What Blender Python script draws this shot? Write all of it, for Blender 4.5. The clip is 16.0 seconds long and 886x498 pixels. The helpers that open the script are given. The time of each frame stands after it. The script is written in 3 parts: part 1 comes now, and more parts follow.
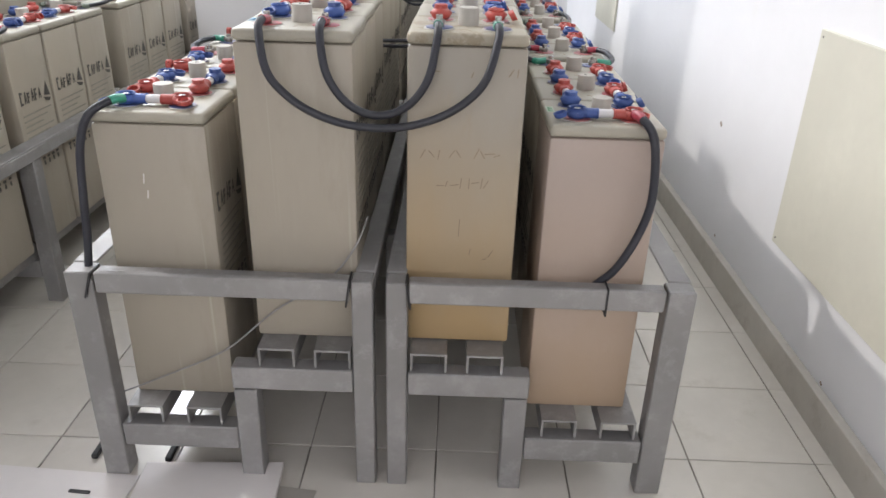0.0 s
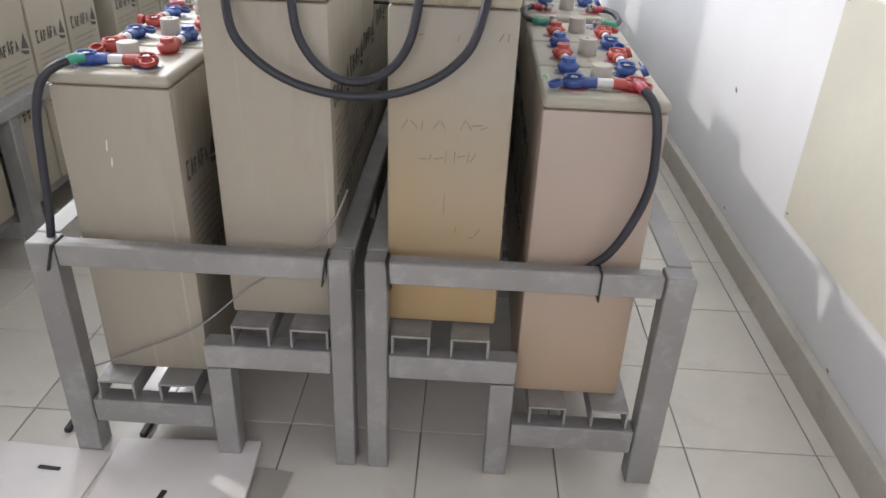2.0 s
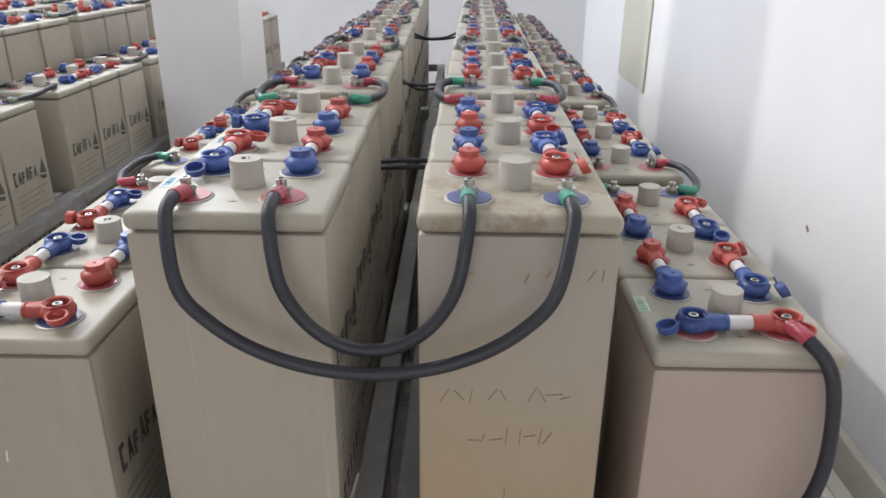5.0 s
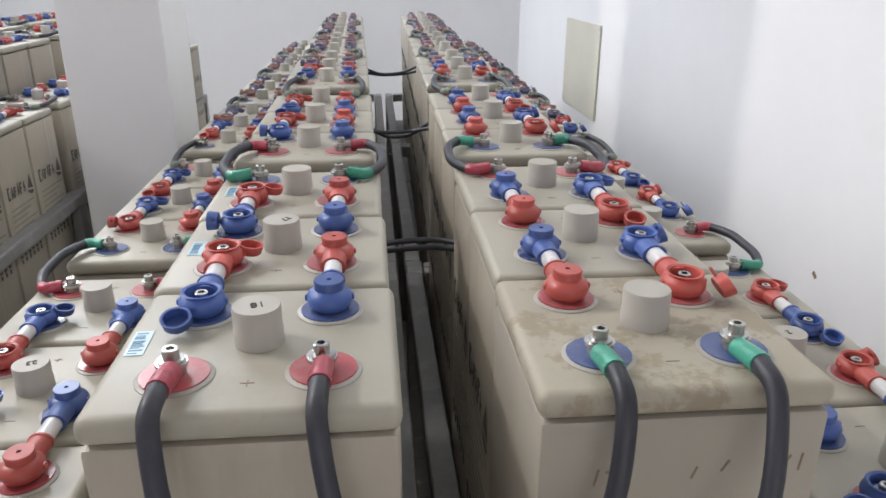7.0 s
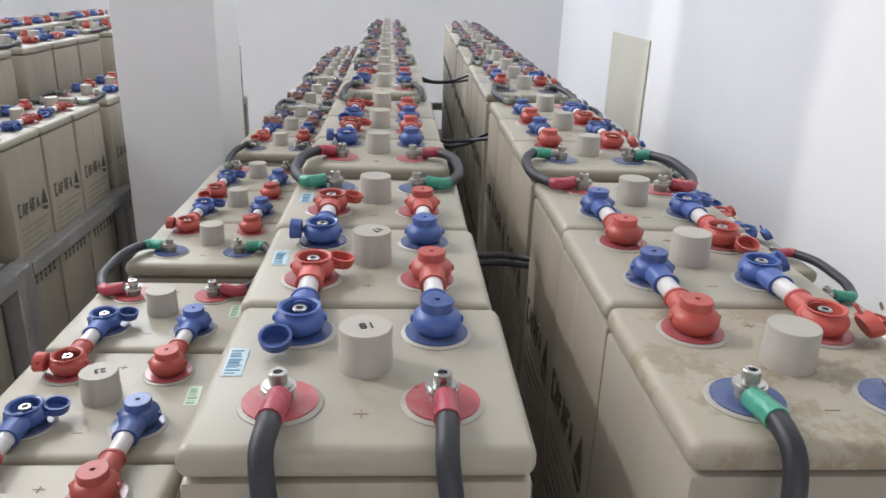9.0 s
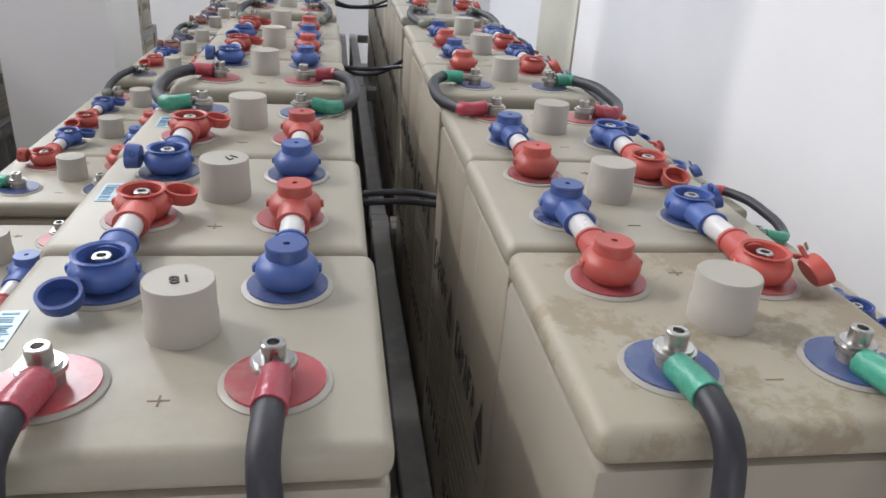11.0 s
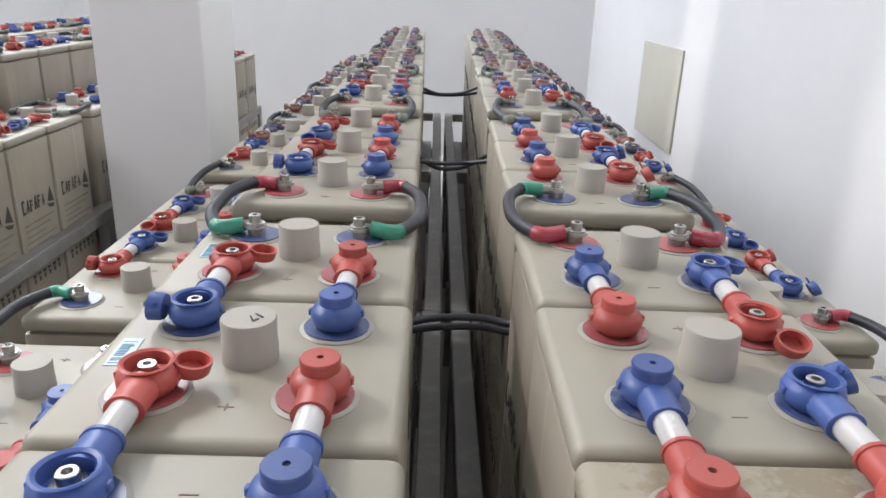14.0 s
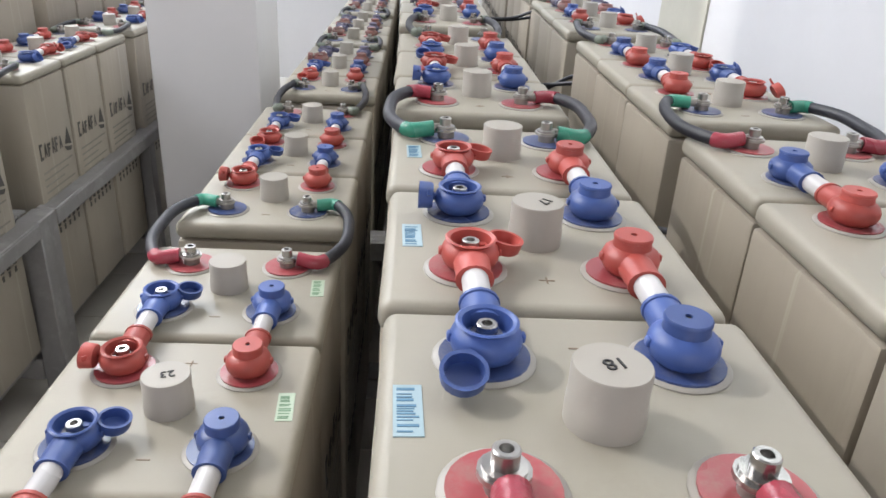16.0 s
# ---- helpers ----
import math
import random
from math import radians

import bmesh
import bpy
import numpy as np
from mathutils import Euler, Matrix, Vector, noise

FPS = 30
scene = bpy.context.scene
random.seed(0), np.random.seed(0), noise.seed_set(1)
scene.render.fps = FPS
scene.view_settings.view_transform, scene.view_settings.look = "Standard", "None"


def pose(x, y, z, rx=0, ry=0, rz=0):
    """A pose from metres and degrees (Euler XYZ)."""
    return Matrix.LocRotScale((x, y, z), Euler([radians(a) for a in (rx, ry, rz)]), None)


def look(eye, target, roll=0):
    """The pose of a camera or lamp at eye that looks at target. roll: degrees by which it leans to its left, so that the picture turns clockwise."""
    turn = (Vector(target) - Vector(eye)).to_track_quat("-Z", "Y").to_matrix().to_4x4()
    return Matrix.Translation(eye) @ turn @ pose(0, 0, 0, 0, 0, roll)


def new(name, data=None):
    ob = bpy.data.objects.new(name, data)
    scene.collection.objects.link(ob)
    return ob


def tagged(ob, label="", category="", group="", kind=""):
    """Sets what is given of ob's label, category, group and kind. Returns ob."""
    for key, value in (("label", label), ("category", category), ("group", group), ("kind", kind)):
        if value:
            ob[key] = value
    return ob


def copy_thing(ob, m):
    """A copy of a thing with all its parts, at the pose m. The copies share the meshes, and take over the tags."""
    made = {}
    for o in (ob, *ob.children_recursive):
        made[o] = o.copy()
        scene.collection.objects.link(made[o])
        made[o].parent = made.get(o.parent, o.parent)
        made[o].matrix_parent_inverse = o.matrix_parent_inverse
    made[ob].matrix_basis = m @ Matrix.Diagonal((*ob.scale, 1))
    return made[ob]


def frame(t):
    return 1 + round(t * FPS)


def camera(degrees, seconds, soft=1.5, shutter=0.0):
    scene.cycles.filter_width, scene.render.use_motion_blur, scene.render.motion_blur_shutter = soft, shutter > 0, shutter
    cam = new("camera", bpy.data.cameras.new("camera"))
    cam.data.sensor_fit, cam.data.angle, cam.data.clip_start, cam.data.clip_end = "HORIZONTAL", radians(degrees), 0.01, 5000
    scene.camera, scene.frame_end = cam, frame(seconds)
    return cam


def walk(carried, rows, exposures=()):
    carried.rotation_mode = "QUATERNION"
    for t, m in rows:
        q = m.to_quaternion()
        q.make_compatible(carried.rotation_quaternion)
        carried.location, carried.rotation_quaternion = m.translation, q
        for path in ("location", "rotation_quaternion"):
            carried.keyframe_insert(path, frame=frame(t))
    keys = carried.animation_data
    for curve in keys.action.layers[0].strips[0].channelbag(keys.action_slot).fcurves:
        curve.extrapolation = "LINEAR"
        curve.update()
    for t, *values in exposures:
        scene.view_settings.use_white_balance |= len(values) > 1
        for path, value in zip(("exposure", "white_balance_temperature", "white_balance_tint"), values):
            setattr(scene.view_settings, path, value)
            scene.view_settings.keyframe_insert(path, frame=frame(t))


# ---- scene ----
cam = camera(62.3, 16.0, soft=1.6)
PATH = [
    (0, (0.149, 0.359, 1.338), (0.128, 2.167, 0.484), 1.7),
    (0.5, (0.155, 0.37, 1.339), (0.15, 2.154, 0.434), 1.6),
    (1, (0.163, 0.402, 1.336), (0.157, 2.158, 0.38), 2.5),
    (1.5, (0.178, 0.45, 1.326), (0.148, 2.196, 0.35), 3.8),
    (2, (0.204, 0.473, 1.335), (0.155, 2.225, 0.373), 2.4),
    (2.5, (0.21, 0.474, 1.367), (0.27, 2.27, 0.488), 1.4),
    (3, (0.212, 0.48, 1.361), (0.346, 2.254, 0.448), 0.9),
    (3.5, (0.18, 0.549, 1.373), (0.257, 2.352, 0.511), -0.5),
    (4, (0.164, 0.74, 1.389), (0.131, 2.585, 0.619), 0.8),
    (4.2, (0.16, 0.788, 1.389), (0.097, 2.634, 0.622), 1.0),
    (6.3, (-0.011, 1.309, 1.411), (0.113, 3.156, 0.654), -1.2),
    (6.5, (-0.015, 1.316, 1.412), (0.153, 3.164, 0.665), -0.8),
    (7, (-0.066, 1.331, 1.412), (0.111, 3.189, 0.694), 0.3),
    (7.5, (-0.106, 1.339, 1.42), (0.049, 3.217, 0.749), 1.1),
    (8, (-0.139, 1.345, 1.413), (-0.049, 3.226, 0.739), 1.2),
    (8.2, (-0.151, 1.348, 1.409), (-0.065, 3.227, 0.729), 1.7),
    (10.3, (-0.129, 1.492, 1.362), (0.189, 3.318, 0.611), 4.4),
    (10.5, (-0.127, 1.499, 1.352), (0.245, 3.306, 0.579), 5.6),
    (11, (-0.081, 1.512, 1.346), (0.213, 3.307, 0.514), 4.0),
    (11.5, (-0.023, 1.549, 1.335), (0.297, 3.301, 0.424), 2.8),
    (12, (0.001, 1.594, 1.341), (0.325, 3.35, 0.442), 2.6),
    (12.5, (-0.007, 1.625, 1.357), (0.287, 3.421, 0.53), 3.0),
    (13, (-0.022, 1.63, 1.374), (0.2, 3.479, 0.644), 3.1),
    (13.5, (-0.038, 1.631, 1.377), (0.049, 3.497, 0.66), 2.3),
    (14, (-0.039, 1.633, 1.382), (-0.01, 3.515, 0.705), 2.1),
    (14.5, (-0.05, 1.629, 1.38), (-0.097, 3.507, 0.695), 2.0),
    (15, (-0.054, 1.615, 1.379), (-0.108, 3.494, 0.697), 2.3),
    (15.5, (-0.123, 1.609, 1.36), (-0.156, 3.46, 0.604), 2.8),
    (16, (-0.273, 1.596, 1.345), (-0.177, 3.414, 0.515), 3.3),
]
EXPOSURE = [(0.0, 0.12), (3.5, 0.10), (4.2, 0.0), (6.5, -0.22), (8.0, -0.22), (11.0, -0.25), (14.0, -0.18), (15.0, -0.12), (16.0, -0.05)]
walk(cam, [(t, look(eye, target, roll)) for t, eye, target, roll in PATH], EXPOSURE)

# ---- world, sun, window light and added fills ----
world = bpy.data.worlds.new("sky")
scene.world = world
world.use_nodes = True
SUN_WAY = Vector((1.0, -0.5, -0.97)).normalized()
sky = world.node_tree.nodes.new("ShaderNodeTexSky")
sky.sky_type, sky.sun_disc = "NISHITA", False
sky.sun_elevation = math.asin(-SUN_WAY.z)
sky.sun_rotation = math.atan2(-SUN_WAY.x, -SUN_WAY.y)
world.node_tree.links.new(sky.outputs[0], world.node_tree.nodes["Background"].inputs[0])
world.node_tree.nodes["Background"].inputs[1].default_value = 0.12


def lamp(name, kind, m, energy, color, **extra):
    data = bpy.data.lights.new(name, kind)
    data.energy, data.color = energy, color
    if kind == "AREA":
        data.shape, data.size, data.size_y = "RECTANGLE", extra["size"], extra["size_y"]
    else:
        data.angle = radians(extra["angle"])
    ob = new(name, data)
    ob.matrix_world = m
    return ob


lamp("sun", "SUN", look((-6, 3, 8), Vector((-6, 3, 8)) + SUN_WAY), 1.35, (1, 0.965, 0.92), angle=1.2)
lamp("window_light", "AREA", look((-2.96, 3.1, 2.85), (0, 2.6, 0.9)), 40, (0.94, 0.96, 1.0), size=1.5, size_y=1.1)
lamp("window_light", "AREA", look((-2.96, 7.36, 3.9), (0, 5.6, 0.6)), 300, (0.88, 0.93, 1.0), size=0.5, size_y=3.4)
# added fill high on the right, brightens the side bank's faces
lamp("window_light", "AREA", look((1.13, 3.6, 3.4), (-1.9, 4.2, 0.7)), 46, (0.97, 1.0, 0.96), size=2.6, size_y=2.2)
# added fill from behind the camera, lights the cell fronts and far wall
lamp("near_fill_light", "AREA", look((-0.3, -2.35, 2.0), (-1.0, 3, 1.0)), 58, (1.0, 0.945, 0.93), size=2.5, size_y=2.6)

# ---- materials ----


def material(name, color, rough=0.5, metal=0.0, vary=0.12, grain=40.0, bump=0.05, dirt=None, dirt_at=(0.52, 0.7), dirt_scale=6.0, random_tint=0.0, spots=None, coat=0.0, stretch=None, low_tint=None, streak=None):
    """A surface with fine grain, broad patches of wear, optional dirt or stain, a tint towards the base, and a small
    change from piece to piece.
    """
    mat = bpy.data.materials.new(name)
    mat.use_nodes = True
    nt = mat.node_tree
    n, l = nt.nodes, nt.links
    bsdf = n["Principled BSDF"]
    bsdf.inputs["Roughness"].default_value = rough
    bsdf.inputs["Metallic"].default_value = metal
    if coat:
        bsdf.inputs["Coat Weight"].default_value = coat
        bsdf.inputs["Coat Roughness"].default_value = 0.15
    coord = n.new("ShaderNodeTexCoord")
    place = coord.outputs["Object"]
    info = n.new("ShaderNodeObjectInfo")
    shift = n.new("ShaderNodeVectorMath")
    shift.operation = "MULTIPLY_ADD"
    shift.inputs[1].default_value = stretch or (1, 1, 1)
    l.new(place, shift.inputs[0])
    far = n.new("ShaderNodeVectorMath")
    far.operation = "SCALE"
    far.inputs[0].default_value = (7.3, 3.1, 5.7)
    l.new(info.outputs["Random"], far.inputs["Scale"])
    l.new(far.outputs[0], shift.inputs[2])

    def tex(scale, detail=4.0, roughness=0.6):
        t = n.new("ShaderNodeTexNoise")
        t.inputs["Scale"].default_value = scale
        t.inputs["Detail"].default_value = detail
        t.inputs["Roughness"].default_value = roughness
        l.new(shift.outputs[0], t.inputs["Vector"])
        return t

    def ramp(src, a, b):
        r = n.new("ShaderNodeMapRange")
        r.inputs["From Min"].default_value, r.inputs["From Max"].default_value = a, b
        l.new(src, r.inputs["Value"])
        return r.outputs["Result"]

    def mix(fac, a, b, blend="MIX"):
        m = n.new("ShaderNodeMix")
        m.data_type, m.blend_type = "RGBA", blend
        for key, v in ((0, fac), (6, a), (7, b)):
            if hasattr(v, "is_linked"):
                l.new(v, m.inputs[key])
            else:
                m.inputs[key].default_value = v if key == 0 else (*v, 1)
        return m.outputs[2]

    fine, broad = tex(grain), tex(3.5, 5.0)
    dark = tuple(c * (1 - vary) for c in color)
    light = tuple(min(1, c * (1 + vary)) for c in color)
    out = mix(ramp(broad.outputs["Fac"], 0.35, 0.65), dark, light)
    out = mix(ramp(fine.outputs["Fac"], 0.3, 0.7), out, mix(0.5, out, tuple(c * (1 - vary * 0.8) for c in color)))
    if dirt:
        out = mix(ramp(tex(dirt_scale, 8.0, 0.72).outputs["Fac"], *dirt_at), out, dirt)
    if streak:
        run = n.new("ShaderNodeVectorMath")
        run.operation = "MULTIPLY"
        run.inputs[1].default_value = (55, 55, 3.5)
        l.new(shift.outputs[0], run.inputs[0])
        drips = n.new("ShaderNodeTexNoise")
        drips.inputs["Scale"].default_value = 1.0
        drips.inputs["Detail"].default_value = 3.0
        l.new(run.outputs[0], drips.inputs["Vector"])
        out = mix(ramp(drips.outputs["Fac"], 0.62, 0.72), out, streak)
    # shifts to a second colour towards the base, its edge broken by noise
    if low_tint:
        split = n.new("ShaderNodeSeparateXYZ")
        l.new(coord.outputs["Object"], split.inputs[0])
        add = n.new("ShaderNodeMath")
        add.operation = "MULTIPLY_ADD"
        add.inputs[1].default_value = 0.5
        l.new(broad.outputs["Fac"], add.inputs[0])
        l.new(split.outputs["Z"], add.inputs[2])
        out = mix(ramp(add.outputs[0], 0.80, 0.30), out, low_tint)
    if spots:
        out = mix(ramp(tex(70, 2.0).outputs["Fac"], 0.72, 0.76), out, spots)
    if random_tint:
        h = n.new("ShaderNodeHueSaturation")
        l.new(ramp(info.outputs["Random"], 0.0, 1.0), h.inputs["Value"])
        v = n.new("ShaderNodeMapRange")
        v.inputs["To Min"].default_value, v.inputs["To Max"].default_value = 1 - random_tint, 1 + random_tint
        l.new(info.outputs["Random"], v.inputs["Value"])
        l.new(v.outputs["Result"], h.inputs["Value"])
        l.new(out, h.inputs["Color"])
        out = h.outputs[0]
    l.new(out, bsdf.inputs["Base Color"])
    l.new(ramp_out(n, l, broad.outputs["Fac"], rough), bsdf.inputs["Roughness"])
    if bump:
        b = n.new("ShaderNodeBump")
        b.inputs["Strength"].default_value = bump
        b.inputs["Distance"].default_value = 0.004
        l.new(fine.outputs["Fac"], b.inputs["Height"])
        l.new(b.outputs[0], bsdf.inputs["Normal"])
    return mat


def ramp_out(n, l, src, rough):
    r = n.new("ShaderNodeMapRange")
    r.inputs["To Min"].default_value, r.inputs["To Max"].default_value = max(0.05, rough - 0.12), min(1, rough + 0.12)
    l.new(src, r.inputs["Value"])
    return r.outputs["Result"]


CASE = material("beige_case", (0.325, 0.290, 0.238), 0.45, vary=0.05, grain=60, bump=0.02, dirt=(0.245, 0.215, 0.17), dirt_at=(0.52, 0.8), random_tint=0.05, stretch=(1, 1, 0.22), streak=(0.40, 0.37, 0.31))
LID = material("beige_lid", (0.335, 0.312, 0.258), 0.47, vary=0.04, grain=60, bump=0.02, dirt=(0.265, 0.235, 0.185), dirt_at=(0.58, 0.85), random_tint=0.04, spots=None)
# this case and the pinkish one turn warmer in hue towards the base
CASE_YELLOW = material("yellow_case", (0.31, 0.28, 0.235), 0.5, vary=0.08, grain=25, bump=0.04, dirt=(0.27, 0.21, 0.14), dirt_at=(0.6, 0.85), stretch=(1, 1, 0.35), low_tint=(0.37, 0.26, 0.135))
CASE_PINK = material("pinkish_case", (0.370, 0.298, 0.258), 0.42, vary=0.05, grain=40, bump=0.02, low_tint=(0.39, 0.29, 0.205))
LID_DUSTY = material("dusty_lid", (0.335, 0.302, 0.24), 0.6, vary=0.1, grain=30, bump=0.1, dirt=(0.255, 0.215, 0.155), dirt_at=(0.52, 0.58), dirt_scale=15)
VENT = material("vent_plastic", (0.36, 0.338, 0.302), 0.55, vary=0.05, bump=0.03, random_tint=0.04)
RED = material("red_rubber", (0.40, 0.068, 0.056), 0.45, vary=0.12, grain=50, bump=0.03, random_tint=0.12)
BLUE = material("blue_rubber", (0.045, 0.088, 0.285), 0.42, vary=0.14, grain=50, bump=0.03, random_tint=0.15)
RED_DISC = material("red_disc", (0.37, 0.075, 0.085), 0.3, vary=0.2, grain=90, bump=0.02, dirt=(0.33, 0.20, 0.18), dirt_at=(0.5, 0.75), dirt_scale=25)
BLUE_DISC = material("blue_disc", (0.055, 0.085, 0.22), 0.3, vary=0.2, grain=90, bump=0.02, dirt=(0.20, 0.195, 0.22), dirt_at=(0.5, 0.75), dirt_scale=25)
# greyer, rougher versions of the two rubbers, for the far sets
RED_DULL = material("dull_red_rubber", (0.27, 0.115, 0.105), 0.65, vary=0.2, grain=50, bump=0.03, dirt=(0.26, 0.19, 0.18), dirt_at=(0.45, 0.65), dirt_scale=30, random_tint=0.15)
BLUE_DULL = material("dull_blue_rubber", (0.10, 0.105, 0.20), 0.65, vary=0.2, grain=50, bump=0.03, dirt=(0.20, 0.17, 0.20), dirt_at=(0.45, 0.65), dirt_scale=30, random_tint=0.15)
RIM = material("pale_rim", (0.33, 0.31, 0.28), 0.4, vary=0.05, bump=0.0)
STEEL = material("bright_steel", (0.46, 0.45, 0.44), 0.28, 1.0, vary=0.1, grain=90, bump=0.05)
LEAD = material("lead_pole", (0.30, 0.28, 0.26), 0.45, 0.6, vary=0.2, grain=90, bump=0.1)
HOLE = material("dark_hole", (0.01, 0.01, 0.012), 0.7, bump=0)
ROD = material("white_sleeve", (0.56, 0.55, 0.56), 0.3, vary=0.05, bump=0.0)
CABLE = material("dark_cable", (0.019, 0.020, 0.030), 0.5, vary=0.25, grain=70, bump=0.08, dirt=(0.05, 0.05, 0.058), dirt_at=(0.55, 0.85), dirt_scale=12)
TAPE_RED = material("red_tape", (0.34, 0.045, 0.07), 0.28, vary=0.2, grain=120, bump=0.3)
TAPE_DUSTY = material("dusty_grey_green_tape", (0.17, 0.20, 0.165), 0.6, vary=0.2, grain=120, bump=0.3)
TAPE_GREEN = material("green_tape", (0.045, 0.26, 0.18), 0.28, vary=0.2, grain=120, bump=0.3)
GALV = material("grey_painted_steel", (0.27, 0.262, 0.26), 0.5, 0.25, vary=0.16, grain=45, bump=0.08, dirt=(0.36, 0.35, 0.35), dirt_at=(0.52, 0.75), dirt_scale=14)
WALLM = material("white_wall_paint", (0.70, 0.695, 0.71), 0.75, vary=0.02, grain=25, bump=0.05, dirt=(0.70, 0.68, 0.65), dirt_at=(0.6, 0.95), dirt_scale=2)
PANELM = material("cream_wall_board", (0.56, 0.54, 0.46), 0.6, vary=0.05, grain=25, bump=0.04)
SKIRT = material("grey_plaster_skirting", (0.52, 0.49, 0.44), 0.7, vary=0.1, grain=30, bump=0.15, dirt=(0.36, 0.32, 0.27), dirt_at=(0.55, 0.8), dirt_scale=8)
TILE = material("pale_floor_tile", (0.62, 0.59, 0.54), 0.2, vary=0.06, grain=30, bump=0.02, dirt=(0.45, 0.41, 0.35), dirt_at=(0.58, 0.9), dirt_scale=5, random_tint=0.04)
GROUT = material("dark_grout", (0.25, 0.23, 0.20), 0.9, vary=0.2, bump=0.2)
CARD = material("white_card", (0.66, 0.63, 0.62), 0.6, vary=0.04, bump=0.03)
BLACK = material("black_marker", (0.02, 0.02, 0.022), 0.6, bump=0.0)
PRINT = material("dark_print", (0.075, 0.07, 0.065), 0.6, bump=0.0)
FAINT = material("faint_print", (0.24, 0.225, 0.195), 0.6, bump=0.0)
PENCIL = material("brown_scrawl", (0.22, 0.16, 0.11), 0.7, bump=0.0)
STICKER = material("pale_blue_sticker", (0.37, 0.50, 0.56), 0.4, vary=0.05, bump=0.0)
STICKER_GREEN = material("green_sticker", (0.42, 0.52, 0.40), 0.4, vary=0.1, bump=0.0)
INK_BLUE = material("faded_blue_ink", (0.10, 0.23, 0.36), 0.5, bump=0.0)
INK_GREEN = material("green_ink", (0.16, 0.30, 0.18), 0.5, bump=0.0)
CEILM = material("white_ceiling", (0.78, 0.77, 0.75), 0.8, vary=0.03, bump=0.05)
GLASS = bpy.data.materials.new("window_glass")
GLASS.use_nodes = True
GLASS.node_tree.nodes["Principled BSDF"].inputs["Transmission Weight"].default_value = 1.0
GLASS.node_tree.nodes["Principled BSDF"].inputs["Roughness"].default_value = 0.0
GLASS.node_tree.nodes["Principled BSDF"].inputs["IOR"].default_value = 1.45

# ---- mesh helpers ----


def part(name, bm, mat, parent=None, label="", smooth=False):
    data = bpy.data.meshes.new(name)
    if smooth:
        for f in bm.faces:
            f.smooth = True
    bm.to_mesh(data)
    bm.free()
    data.materials.append(mat)
    if smooth:
        data.set_sharp_from_angle(angle=radians(40))
    ob = new(name, data)
    if parent:
        ob.parent = parent
    if label:
        tagged(ob, label)
    return ob


def share(name, data, parent, m):
    """Another object on the same mesh."""
    ob = new(name, data)
    ob.parent = parent
    ob.matrix_basis = m
    return ob


def add_box(bm, x0, x1, y0, y1, z0, z1, bevel=0.0, seg=2):
    vs = bmesh.ops.create_cube(bm, size=1.0, matrix=Matrix.Translation(((x0 + x1) / 2, (y0 + y1) / 2, (z0 + z1) / 2)) @ Matrix.Diagonal((x1 - x0, y1 - y0, z1 - z0, 1)))["verts"]
    if bevel:
        edges = {e for v in vs for e in v.link_edges}
        bmesh.ops.bevel(bm, geom=list(edges), offset=bevel, segments=seg, profile=0.5, affect="EDGES")
    return bm


def box(x0, x1, y0, y1, z0, z1, bevel=0.0, seg=2):
    return add_box(bmesh.new(), x0, x1, y0, y1, z0, z1, bevel, seg)


def lathe(profile, seg=20, m=None, bm=None, closed=True):
    """Turns (radius, height) pairs about z."""
    bm = bm or bmesh.new()
    m = m or Matrix()
    rings = []
    for r, z in profile:
        if r < 1e-6:
            rings.append([bm.verts.new(m @ Vector((0, 0, z)))])
        else:
            rings.append([bm.verts.new(m @ Vector((r * math.cos(2 * math.pi * i / seg), r * math.sin(2 * math.pi * i / seg), z))) for i in range(seg)])
    for a, b in zip(rings, rings[1:]):
        for i in range(seg):
            j = (i + 1) % seg
            if len(a) == 1 and len(b) == 1:
                continue
            if len(a) == 1:
                bm.faces.new((a[0], b[i], b[j]))
            elif len(b) == 1:
                bm.faces.new((a[i], a[j], b[0]))
            else:
                bm.faces.new((a[i], a[j], b[j], b[i]))
    bmesh.ops.recalc_face_normals(bm, faces=bm.faces)
    return bm


def spline(points):
    """A smooth line through the points."""
    pts = [Vector(p) for p in points]
    fine = []
    for i in range(len(pts) - 1):
        a, b, c, d = pts[max(i - 1, 0)], pts[i], pts[i + 1], pts[min(i + 2, len(pts) - 1)]
        for k in range(6):
            t = k / 6
            fine.append(0.5 * ((2 * b) + (c - a) * t + (2 * a - 5 * b + 4 * c - d) * t * t + (3 * b - a - 3 * c + d) * t ** 3))
    fine.append(pts[-1])
    return fine


def tube(points, radius, seg=10, bm=None, smooth_line=True):
    """A round tube along a smooth line through the points."""
    fine = spline(points) if smooth_line else points
    bm = bm or bmesh.new()
    rings, side = [], None
    for i, p in enumerate(fine):
        way = (fine[min(i + 1, len(fine) - 1)] - fine[max(i - 1, 0)]).normalized()
        if side is None:
            side = way.orthogonal().normalized()
        side = (side - way * side.dot(way)).normalized()
        up = way.cross(side)
        rings.append([bm.verts.new(p + radius * (math.cos(2 * math.pi * k / seg) * side + math.sin(2 * math.pi * k / seg) * up)) for k in range(seg)])
    for a, b in zip(rings, rings[1:]):
        for k in range(seg):
            bm.faces.new((a[k], a[(k + 1) % seg], b[(k + 1) % seg], b[k]))
    bm.faces.new(rings[0][::-1])
    bm.faces.new(rings[-1])
    return bm


def empty(name, m):
    ob = new(name)
    ob.empty_display_size = 0.05
    ob.matrix_basis = m
    return ob


# ---- the room ----
FLOOR = 0.057
WALL_X, LEFT_X, NEAR_Y, FAR_Y, CEIL = 1.180, -3.0, -2.4, 7.7, 6.0


